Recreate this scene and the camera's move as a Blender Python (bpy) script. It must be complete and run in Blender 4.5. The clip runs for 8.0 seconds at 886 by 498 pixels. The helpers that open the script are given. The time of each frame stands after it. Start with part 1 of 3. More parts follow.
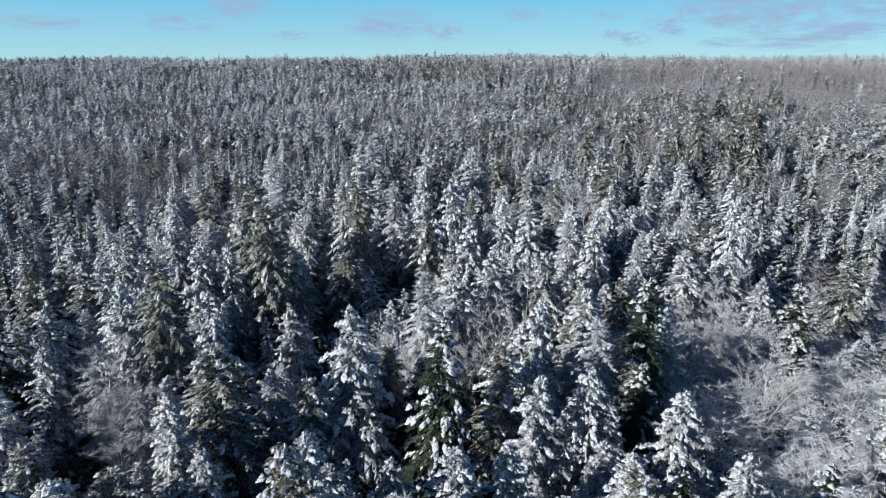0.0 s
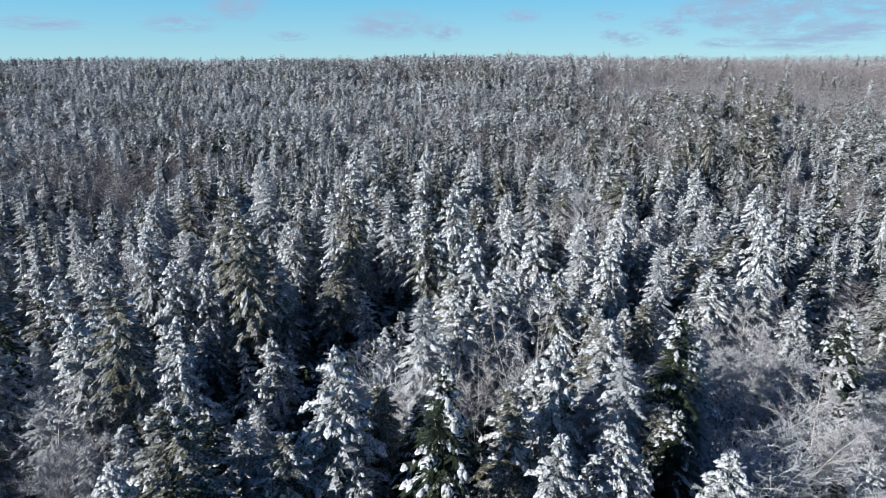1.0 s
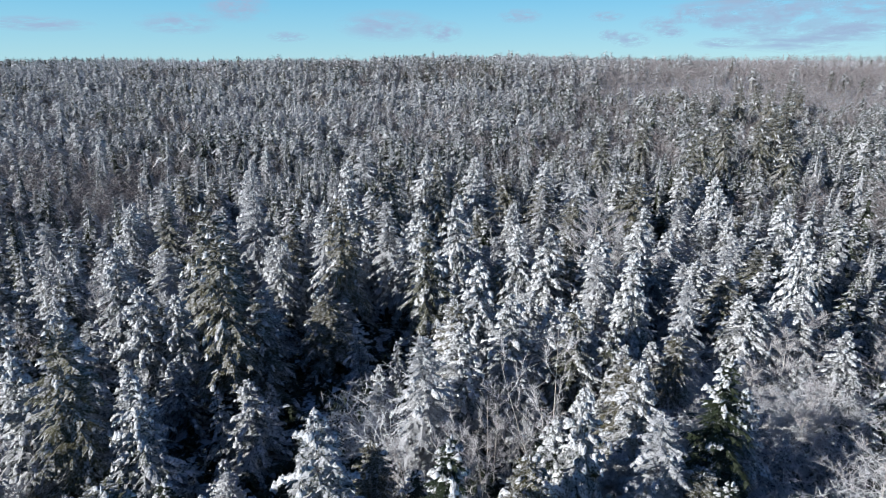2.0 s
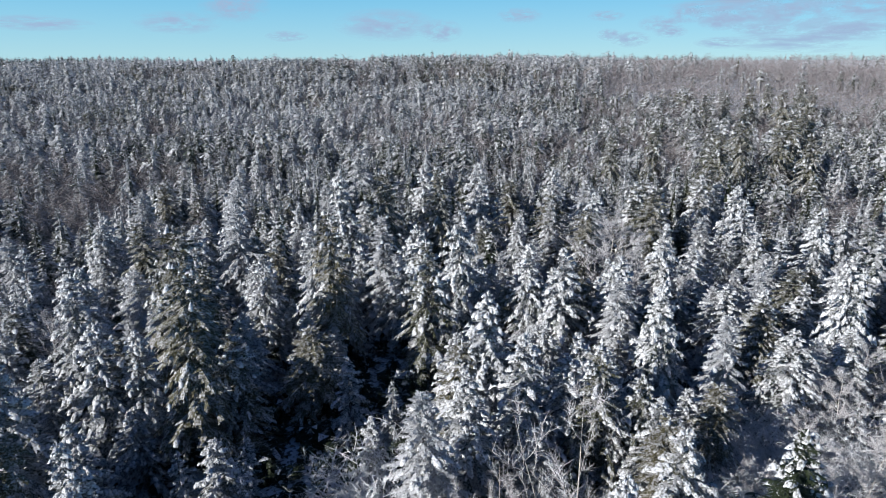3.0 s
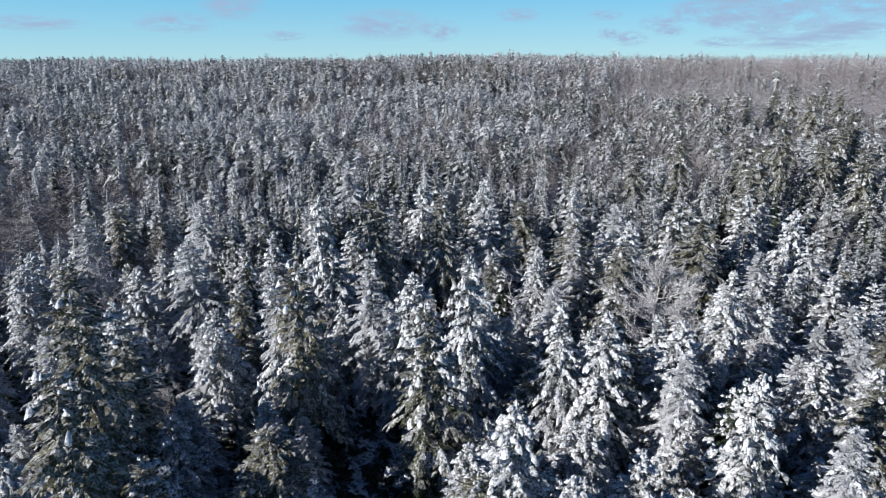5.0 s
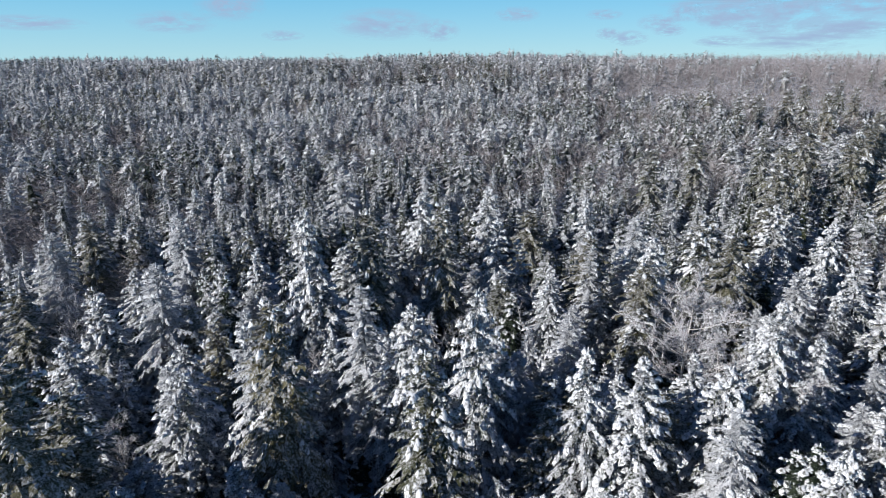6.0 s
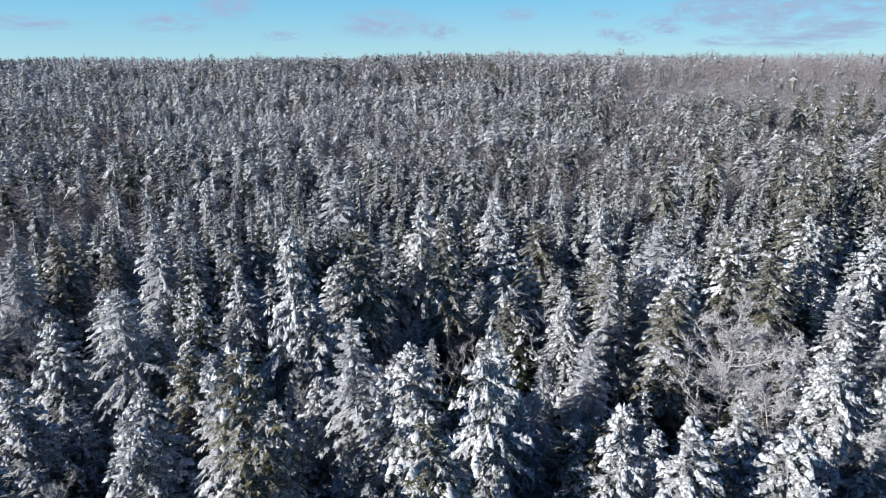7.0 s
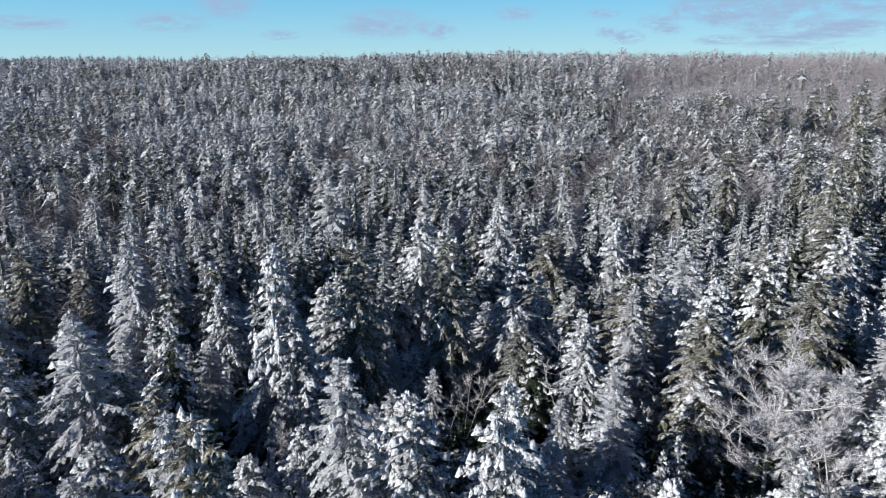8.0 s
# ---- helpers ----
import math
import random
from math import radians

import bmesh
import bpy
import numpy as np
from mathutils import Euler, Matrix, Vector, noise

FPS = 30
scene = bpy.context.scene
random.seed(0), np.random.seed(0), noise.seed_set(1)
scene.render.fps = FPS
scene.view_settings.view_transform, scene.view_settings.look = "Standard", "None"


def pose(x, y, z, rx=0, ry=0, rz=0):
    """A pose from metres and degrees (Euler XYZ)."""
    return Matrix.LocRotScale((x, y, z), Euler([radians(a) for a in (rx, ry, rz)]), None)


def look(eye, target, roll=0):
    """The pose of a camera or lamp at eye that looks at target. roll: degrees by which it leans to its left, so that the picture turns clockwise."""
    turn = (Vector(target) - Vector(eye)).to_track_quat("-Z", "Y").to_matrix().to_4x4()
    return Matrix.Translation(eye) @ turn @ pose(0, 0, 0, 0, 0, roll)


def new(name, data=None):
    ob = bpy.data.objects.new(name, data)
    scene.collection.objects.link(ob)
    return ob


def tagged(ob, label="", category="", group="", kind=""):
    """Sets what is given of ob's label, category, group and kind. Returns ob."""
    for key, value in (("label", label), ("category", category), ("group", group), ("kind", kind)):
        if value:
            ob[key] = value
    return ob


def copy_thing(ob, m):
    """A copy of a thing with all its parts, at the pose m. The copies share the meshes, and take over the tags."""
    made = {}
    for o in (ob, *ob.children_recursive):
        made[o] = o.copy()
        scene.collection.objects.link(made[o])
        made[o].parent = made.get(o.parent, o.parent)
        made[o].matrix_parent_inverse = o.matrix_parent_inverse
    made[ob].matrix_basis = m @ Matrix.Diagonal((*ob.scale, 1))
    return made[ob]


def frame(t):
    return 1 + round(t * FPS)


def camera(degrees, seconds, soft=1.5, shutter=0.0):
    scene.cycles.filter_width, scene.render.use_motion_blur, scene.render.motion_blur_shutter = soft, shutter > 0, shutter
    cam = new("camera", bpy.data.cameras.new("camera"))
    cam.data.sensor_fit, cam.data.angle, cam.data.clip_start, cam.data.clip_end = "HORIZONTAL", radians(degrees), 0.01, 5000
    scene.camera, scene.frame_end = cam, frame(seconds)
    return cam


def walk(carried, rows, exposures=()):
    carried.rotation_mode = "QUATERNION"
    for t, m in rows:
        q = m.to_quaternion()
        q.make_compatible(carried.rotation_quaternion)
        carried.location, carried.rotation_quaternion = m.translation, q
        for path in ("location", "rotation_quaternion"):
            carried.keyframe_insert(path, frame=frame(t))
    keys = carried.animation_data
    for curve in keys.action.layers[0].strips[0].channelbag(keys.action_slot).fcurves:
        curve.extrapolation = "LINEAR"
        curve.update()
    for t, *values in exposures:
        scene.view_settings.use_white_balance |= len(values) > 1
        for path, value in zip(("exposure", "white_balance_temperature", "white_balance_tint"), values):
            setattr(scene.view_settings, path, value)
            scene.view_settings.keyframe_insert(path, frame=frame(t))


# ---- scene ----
cam = camera(71.0, 8.0, 0.9)
METRES, EYE, TILT, LEAN, TURN = 56.0, 30.4, -17.24, 0.0, 0.0
ROWS = [
    (0.0, 0.00000, 0.00000, 0.00000, 0.000, 0.000, 0.00),
    (0.5, -0.00090, 0.05859, 0.01582, -0.048, 0.042, 0.02),
    (1.0, -0.00194, 0.11708, 0.03215, -0.091, 0.079, 0.07),
    (1.5, -0.00387, 0.17642, 0.04945, -0.115, 0.115, 0.09),
    (3.0, -0.00872, 0.36447, 0.10711, -0.200, 0.067, 0.13),
    (3.5, -0.01046, 0.42798, 0.12731, -0.230, 0.042, 0.15),
    (4.0, -0.01207, 0.49063, 0.14810, -0.266, 0.048, 0.18),
    (4.5, -0.01349, 0.55327, 0.16779, -0.296, 0.048, 0.19),
    (6.0, -0.01872, 0.73919, 0.22177, -0.399, 0.006, 0.28),
    (6.5, -0.02072, 0.79757, 0.23765, -0.436, 0.006, 0.31),
    (7.0, -0.02273, 0.85382, 0.25237, -0.472, 0.012, 0.35),
    (7.5, -0.02479, 0.90750, 0.26625, -0.508, -0.006, 0.40),
    (8.0, -0.02673, 0.95991, 0.28032, -0.550, -0.042, 0.42),
]
START = pose(0, 0, EYE, TILT, LEAN, TURN)
walk(cam, [(t, START @ pose(METRES * x, METRES * y, METRES * z, 90 + pitch, roll, yaw)) for t, x, y, z, yaw, pitch, roll in ROWS],
     [(0.0, 0.24, 6020, 6), (1.5, 0.27, 6090, 8), (3.0, 0.28, 6140, 9.5), (8.0, 0.28, 6140, 10)])

# ---- sky and sun ----
SUN_AZIMUTH, SUN_HEIGHT = 245.0, 22.0  # degrees clockwise from the flight's direction, degrees above the horizon
world = bpy.data.worlds.new("winter_sky")
scene.world = world
world.use_nodes = True
wn = world.node_tree.nodes
sky = wn.new("ShaderNodeTexSky")
sky.sky_type = "NISHITA"
sky.sun_disc = False
sky.sun_elevation, sky.sun_rotation = radians(SUN_HEIGHT), radians(SUN_AZIMUTH)
sky.altitude, sky.air_density, sky.dust_density, sky.ozone_density = 2500, 1.0, 0.0, 4.0
wn["Background"].inputs["Strength"].default_value = 0.064
# the clear cyan of a cold morning near the horizon, deepening towards the zenith, over the scattered light
where, split, climb, blend = (wn.new("ShaderNode" + kind) for kind in ("TexCoord", "SeparateXYZ", "ValToRGB", "Mix"))
blend.data_type = "RGBA"
blend.inputs[0].default_value = 0.75
for el, (at, colour) in zip([climb.color_ramp.elements[0], climb.color_ramp.elements.new(0.1), climb.color_ramp.elements.new(0.24), climb.color_ramp.elements[-1]],
                            ((0.0, (0.47, 0.80, 0.88)), (0.10, (0.20, 0.62, 0.90)), (0.24, (0.032, 0.10, 0.24)), (1.0, (0.014, 0.038, 0.13)))):
    el.position, el.color = at, (*colour, 1)
gain = wn.new("ShaderNodeVectorMath")
gain.operation = "SCALE"
gain.inputs["Scale"].default_value = 12.8
for out, to in ((where.outputs["Generated"], split.inputs[0]), (split.outputs["Z"], climb.inputs["Fac"]), (climb.outputs["Color"], gain.inputs[0]),
                (sky.outputs["Color"], blend.inputs[6]), (gain.outputs["Vector"], blend.inputs[7]), (blend.outputs[2], wn["Background"].inputs["Color"])):
    world.node_tree.links.new(out, to)

sun = new("sun", bpy.data.lights.new("sun", "SUN"))
sun.data.energy, sun.data.angle, sun.data.color = 5.4, radians(0.53), (1.0, 0.945, 0.90)
a, e = radians(SUN_AZIMUTH), radians(SUN_HEIGHT)
sun.matrix_basis = look((0, 0, 200), (-math.sin(a) * math.cos(e), -math.cos(a) * math.cos(e), 200 - math.sin(e)))


# ---- materials ----
class Nodes:
    """A short way to write a node material."""

    def __init__(self, name):
        self.mat = bpy.data.materials.new(name)
        self.mat.use_nodes = True
        self.tree = self.mat.node_tree
        self.bsdf = self.tree.nodes["Principled BSDF"]

    def add(self, kind, **settings):
        n = self.tree.nodes.new(kind)
        for key, value in settings.items():
            if key in n.inputs:
                n.inputs[key].default_value = value
        return n

    def link(self, out, to):
        self.tree.links.new(out, to)

    def noise(self, scale, detail=3.0, rough=0.6, coords="Object"):
        n = self.add("ShaderNodeTexNoise", Scale=scale, Detail=detail, Roughness=rough)
        self.link(self.coords().outputs[coords], n.inputs["Vector"])
        return n.outputs["Fac"]

    def coords(self):
        for n in self.tree.nodes:
            if n.bl_idname == "ShaderNodeTexCoord":
                return n
        return self.add("ShaderNodeTexCoord")

    def ramp(self, value, *stops):
        n = self.add("ShaderNodeValToRGB")
        while len(n.color_ramp.elements) < len(stops):
            n.color_ramp.elements.new(0.5)
        for el, (at, colour) in zip(n.color_ramp.elements, stops):
            el.position = at
            el.color = (*colour, 1) if isinstance(colour, tuple) else (colour, colour, colour, 1)
        self.link(value, n.inputs["Fac"])
        return n.outputs["Color"]

    def maths(self, op, one, two):
        n = self.add("ShaderNodeMath")
        n.operation = op
        for k, v in enumerate((one, two)):
            if isinstance(v, (int, float)):
                n.inputs[k].default_value = v
            else:
                self.link(v, n.inputs[k])
        return n.outputs[0]

    def mix(self, fac, one, two):
        n = self.add("ShaderNodeMix")
        n.data_type = "RGBA"
        for socket, v in ((n.inputs[0], fac), (n.inputs[6], one), (n.inputs[7], two)):
            if isinstance(v, tuple):
                socket.default_value = (*v, 1)
            elif isinstance(v, (int, float)):
                socket.default_value = v
            else:
                self.link(v, socket)
        return n.outputs[2]

    def finish(self, colour, rough=0.7, bump=None, depth=0.05, strength=0.6):
        if isinstance(colour, tuple):
            self.bsdf.inputs["Base Color"].default_value = (*colour, 1)
        else:
            self.link(colour, self.bsdf.inputs["Base Color"])
        self.bsdf.inputs["Roughness"].default_value = rough
        self.bsdf.inputs["Specular IOR Level"].default_value = 0.25
        if bump is not None:
            n = self.add("ShaderNodeBump", Strength=strength, Distance=depth)
            self.link(bump, n.inputs["Height"])
            self.link(n.outputs["Normal"], self.bsdf.inputs["Normal"])
        return self.mat


def snow_material(name, patches, grain=7.0, ragged=0.0):
    """Fresh snow; patches: how much of the needles below shows through; ragged: how much of its rim is broken away."""
    m = Nodes(name)
    fine, coarse = m.noise(grain, 4.0, 0.65), m.noise(1.6, 2.0)
    white = m.mix(coarse, (0.70, 0.72, 0.74), (0.80, 0.81, 0.82))
    bare = m.ramp(m.maths("ADD", m.maths("MULTIPLY", fine, 0.75), m.maths("MULTIPLY", coarse, 0.25)), (patches - 0.03, 1.0), (patches + 0.09, 0.0))
    if ragged:
        m.link(m.ramp(m.noise(1.3 * grain, 2.0, 0.6), (ragged - 0.01, 0.0), (ragged + 0.01, 1.0)), m.bsdf.inputs["Alpha"])
    return m.finish(m.mix(bare, white, (0.10, 0.10, 0.08)), 0.75, fine, 0.10, 0.55)


def needle_material(name, frost, low=0.0, high=0.85, grain=13.0, gap=0.46, crisp=0.12):
    """Spruce needles, from dark green to olive, dusted with snow; grain: clumps to the metre; gap: how open the sprays are."""
    m = Nodes(name)
    tree = m.add("ShaderNodeObjectInfo").outputs["Random"]
    spray = m.add("ShaderNodeNewGeometry").outputs["Random Per Island"]
    tone = m.maths("ADD", m.maths("MULTIPLY", tree, 0.7 * (high - low)), m.maths("MULTIPLY", spray, 0.3 * (high - low)))
    tone = m.maths("ADD", tone, low)
    green = m.ramp(tone, (0.0, (0.014, 0.024, 0.012)), (0.55, (0.033, 0.041, 0.018)), (1.0, (0.115, 0.10, 0.05)))
    fine = m.noise(grain, 4.0, 0.75)
    amount = m.maths("ADD", fine, m.maths("MULTIPLY", spray, 0.16))
    dust = m.ramp(amount, (1.0 - frost - crisp, 0.0), (1.0 - frost + crisp, 0.9))
    # the gaps between the needles
    gaps = m.ramp(m.noise(0.85 * grain, 3.0, 0.65), (gap - 0.01, 0.0), (gap + 0.01, 1.0))
    m.link(gaps, m.bsdf.inputs["Alpha"])
    return m.finish(m.mix(dust, green, (0.61, 0.62, 0.64)), 0.65, fine, 0.06, 0.7)


def bark_material(name, dark, light, frost):
    m = Nodes(name)
    fine = m.noise(14.0, 4.0, 0.7)
    base = m.mix(m.noise(3.0), dark, light)
    rime = m.ramp(fine, (1.0 - frost - 0.06, 0.0), (1.0 - frost + 0.06, 0.9))
    return m.finish(m.mix(rime, base, (0.74, 0.75, 0.77)), 0.8, fine, 0.02)


def ground_material():
    m = Nodes("snow_on_the_forest_floor")
    fine, coarse = m.noise(2.5, 5.0, 0.65), m.noise(0.35, 4.0)
    litter = m.ramp(fine, (0.42, 1.0), (0.49, 0.0))
    white = m.mix(coarse, (0.70, 0.74, 0.78), (0.82, 0.84, 0.85))
    return m.finish(m.mix(litter, white, (0.16, 0.14, 0.11)), 0.8, coarse, 0.3, 0.6)


SNOW = snow_material("fresh_snow", 0.43, 8.0)
CLUMPED_SNOW = snow_material("clumped_snow", 0.44, 3.6, 0.45)
NEEDLES = needle_material("spruce_needles", 0.45, 0.0, 1.0, 7.5, 0.41, 0.09)
DARK_NEEDLES = needle_material("dark_needles", 0.22, 0.0, 0.4, 9.0, 0.42)
RIMED_NEEDLES = needle_material("rimed_needles", 0.53, 0.2, 0.9, 10.0, 0.45, 0.13)
OLIVE = needle_material("olive_needles", 0.37, 0.6, 1.0, 7.5, 0.41, 0.09)
STAND_NEEDLES = needle_material("stand_needles", 0.43, 0.0, 1.0, 5.5, 0.42, 0.09)
STAND_OLIVE = needle_material("stand_olive_needles", 0.35, 0.4, 1.0, 5.5, 0.42, 0.09)
FAR_FROSTED = needle_material("far_frosted_needles", 0.47, 0.0, 0.7, 4.2, 0.42, 0.09)
FAR_NEEDLES = needle_material("far_needles", 0.34, 0.0, 0.7, 4.2, 0.42, 0.09)
FAR_OLIVE = needle_material("far_olive_needles", 0.38, 0.4, 1.0, 4.2, 0.42, 0.09)
BARK = bark_material("spruce_bark", (0.05, 0.04, 0.033), (0.11, 0.09, 0.075), 0.42)
BIRCH_BARK = bark_material("birch_bark", (0.22, 0.19, 0.16), (0.46, 0.43, 0.38), 0.45)
TWIGS = bark_material("frosted_twigs", (0.17, 0.135, 0.12), (0.31, 0.265, 0.245), 0.52)
BARE_WOOD = bark_material("bare_wood", (0.15, 0.13, 0.125), (0.28, 0.25, 0.245), 0.40)
SNOWY_TWIGS = bark_material("snow_coated_stems", (0.10, 0.085, 0.075), (0.24, 0.21, 0.19), 0.64)
GROUND = ground_material()


# ---- meshes ----
class Shape:
    """Points and triangles of one mesh in the making."""

    def __init__(self):
        self.v, self.f, self.m = [], [], []

    def put(self, points, faces, mat=0):
        n = len(self.v)
        self.v.extend(tuple(p) for p in points)
        self.f.extend(tuple(n + i for i in face) for face in faces)
        self.m.extend([mat] * len(faces))

    def tube(self, spine, radii, sides, mat=0):
        points, faces = [], []
        for k, (p, r) in enumerate(zip(spine, radii)):
            way = (Vector(spine[min(k + 1, len(spine) - 1)]) - Vector(spine[max(k - 1, 0)])).normalized()
            one = way.orthogonal().normalized()
            two = way.cross(one)
            for j in range(sides):
                b = 2 * math.pi * j / sides
                points.append(Vector(p) + one * (r * math.cos(b)) + two * (r * math.sin(b)))
        for k in range(len(spine) - 1):
            for j in range(sides):
                p, q = k * sides + j, k * sides + (j + 1) % sides
                faces += [(p, q, q + sides), (p, q + sides, p + sides)]
        self.put(points, faces, mat)

    def arrays(self):
        return np.array(self.v, np.float32), np.array(self.f, np.int32), np.array(self.m, np.int32)


def mesh_of(name, v, f, m, materials, smooth=False):
    me = bpy.data.meshes.new(name)
    me.vertices.add(len(v))
    me.vertices.foreach_set("co", np.ascontiguousarray(v, np.float32).ravel())
    me.loops.add(3 * len(f))
    me.loops.foreach_set("vertex_index", np.ascontiguousarray(f, np.int32).ravel())
    me.polygons.add(len(f))
    me.polygons.foreach_set("loop_start", np.arange(0, 3 * len(f), 3, dtype=np.int32))
    me.polygons.foreach_set("material_index", np.ascontiguousarray(m, np.int32))
    me.polygons.foreach_set("use_smooth", np.full(len(f), smooth))
    for mat in materials:
        me.materials.append(mat)
    me.update()
    return me


def part(name, shape, materials, parent, label="", smooth=False):
    ob = new(name, mesh_of(name, *shape.arrays(), materials, smooth))
    ob.parent = parent
    return tagged(ob, label)


# ---- ground ----
def ground_z(x, y):
    x, y = np.asarray(x, float), np.asarray(y, float)
    lie = np.interp(y, (-200, 0, 120, 170, 230, 290, 335, 420, 600, 900, 1500, 4800), (0, 0, 0, 1.2, 4.0, 10.5, 16.0, 18.2, 19.5, 20.5, 20.5, 5.0))
    fold = 0.35 * np.sin(x * 0.11 + 0.6 * np.sin(y * 0.05)) + 0.3 * np.sin(y * 0.13 + x * 0.04)
    swell = np.clip((y - 120) / 300, 0, 1) * (1.6 * np.sin(x * 0.013 + 0.8) + 0.9 * np.sin(x * 0.031 + y * 0.01))
    dip = 3.0 * np.clip((-x - 40) / 260, 0, 1) * np.clip((y - 250) / 120, 0, 1)
    return lie + fold + swell - dip - np.clip((np.abs(x) - 1500) / 3000, 0, 1) * 12


def build_ground():
    near = np.arange(-40, 200, 3.2)
    far = 200 * 1.045 ** np.arange(0, 73)
    ys = np.concatenate([-40 - 60 * 1.5 ** np.arange(9, -1, -1), near, far])
    side = 60 * 1.07 ** np.arange(1, 64)
    xs = np.concatenate([-side[::-1], np.arange(-60, 60.1, 2.4), side])
    gx, gy = np.meshgrid(xs, ys)
    gz = ground_z(gx, gy)
    v = np.stack([gx, gy, gz], -1).reshape(-1, 3)
    n, m = len(xs), len(ys)
    i = (np.arange(m - 1)[:, None] * n + np.arange(n - 1)).ravel()
    f = np.concatenate([np.stack([i, i + 1, i + n + 1], 1), np.stack([i, i + n + 1, i + n], 1)])
    ob = new("ground", mesh_of("ground", v, f, np.zeros(len(f)), [GROUND], True))
    tagged(ob, "snow-covered forest floor rising to a low wooded ridge", "ground", kind="structure")


build_ground()


# ---- trees ----
TALL = 12.0  # height at which every tree is drawn before it is scaled


def bough(rng, az, z0, length, rise, droop):
    """The line of a bough: s runs from the trunk (0) to the tip (1)."""
    out = Vector((math.cos(az), math.sin(az), 0))
    side = Vector((-math.sin(az), math.cos(az), 0))
    sway = rng.uniform(-0.15, 0.15) * length

    def at(s):
        return out * (length * s) + side * (sway * s * s) + Vector((0, 0, z0 + rise * length * s - droop * length * s * s))

    return at, side


def conifer(seed, radius, boughs, sprays, snowy, power=0.85, base=0.06, ragged=0.25, clumps=7):
    """A snow-laden conifer: the shapes of its needles and of the snow on them."""
    rng = random.Random(seed)
    green, snow = Shape(), Shape()
    golden = 1.2566 + 0.11
    for k in range(boughs):
        tier = (k // 5 + 0.5 + rng.uniform(-0.22, 0.22)) / (boughs / 5)
        z = TALL * (base + (0.985 - base) * (1 - (1 - tier) ** 1.2))
        high = min(z / TALL, 0.995)
        length = radius * (1 - high) ** power * rng.uniform(1 - 1.6 * ragged, 1 + ragged) + 0.12
        if high < 0.2:
            length *= 0.75 + 1.2 * high
        rise = rng.uniform(-0.15, 0.05) + 0.75 * max(0, high - 0.55)
        droop = rng.uniform(0.3, 0.75) * (1.15 - high)
        at, side = bough(rng, k * golden + rng.uniform(-0.5, 0.5), z, length, rise, droop)
        wide = 0.30 * length + 0.10
        loaded = rng.random() < snowy * min(1, 0.2 + 1.2 * high)
        for j in range(sprays):
            s = 0.16 + 0.78 * (j + rng.uniform(0, 0.6)) / sprays
            for turn in (1, -1):
                w = wide * (1.15 - s) * rng.uniform(0.55, 1.25) + 0.05
                tip = at(min(1.05, s + 0.16 * rng.uniform(0.4, 1.5))) + side * (turn * w) - Vector((0, 0, w * rng.uniform(0.15, 0.75)))
                green.put((at(s - 0.13), at(min(s + 0.17, 1)), tip), ((0, 1, 2),))
        green.put((at(0.8) + side * wide * 0.16, at(0.8) - side * wide * 0.16, at(1.08) - Vector((0, 0, 0.06))), ((0, 1, 2),))
        if not loaded:
            continue
        # clumps of snow along the bough and on its side sprays, largest towards the tip
        for j in range(clumps if length > 0.5 else 2):
            s = 1.04 - 0.8 * rng.random() ** 1.4
            w = wide * (1.15 - s) * rng.uniform(-1, 1)
            clump(snow, rng, at(s) + side * w - Vector((0, 0, 0.5 * abs(w))), at(min(s + 0.1, 1)) - at(s - 0.1), side, (rng.uniform(0.05, 0.15) + 0.032 * length) * (0.75 + 0.4 * s))
        if rng.random() < 0.35:
            ridge_of_snow(snow, rng, at, side, wide)
    # the leader with its cap
    snow.tube([(0, 0, TALL * 0.955), (0.01, 0.01, TALL * 0.98), (0, 0, TALL)], [0.09, 0.07, 0.015], 5)
    return green, snow


def clump(shape, rng, centre, along, side, r):
    """A rounded clump of snow that sags over its bough."""
    along = along.normalized()
    up = side.cross(along)
    up = (up if up.z > 0 else -up) * 0.6 + Vector((0, 0, 0.7))
    points = [centre + up * (r * rng.uniform(0.6, 0.95))]
    turn = rng.random()
    for j in range(5):
        b = math.pi * (j + turn) / 2.5
        q = r * rng.uniform(0.75, 1.25)
        points.append(centre + along * (1.25 * q * math.cos(b)) + side * (0.9 * q * math.sin(b)) - Vector((0, 0, 0.5 * q + 0.6 * q * max(0, math.cos(b)))))
    shape.put(points, [(0, 1 + j, 1 + (j + 1) % 5) for j in range(5)])


def ridge_of_snow(shape, rng, at, side, wide):
    """A narrow pillow of snow along a bough."""
    first = rng.uniform(0.15, 0.5)
    points, faces = [], []
    for j in range(4):
        s = first + (1.0 - first) * j / 3
        w = (wide * (1.1 - s) * 0.34 + 0.06) * rng.uniform(0.6, 1.4) * (0.5 if j == 3 else 1)
        thick = (rng.uniform(0.03, 0.10) + 0.06 * (j % 2)) * (0.4 if j == 3 else 1)
        c = at(s) + side * (rng.uniform(-0.4, 0.4) * w)
        points += [c + side * w - Vector((0, 0, 0.5 * w)), c + Vector((0, 0, thick)), c - side * w - Vector((0, 0, 0.5 * w))]
    for p in (0, 3, 6):
        faces += [(p, p + 3, p + 4), (p, p + 4, p + 1), (p + 1, p + 4, p + 5), (p + 1, p + 5, p + 2)]
    shape.put(points, faces)


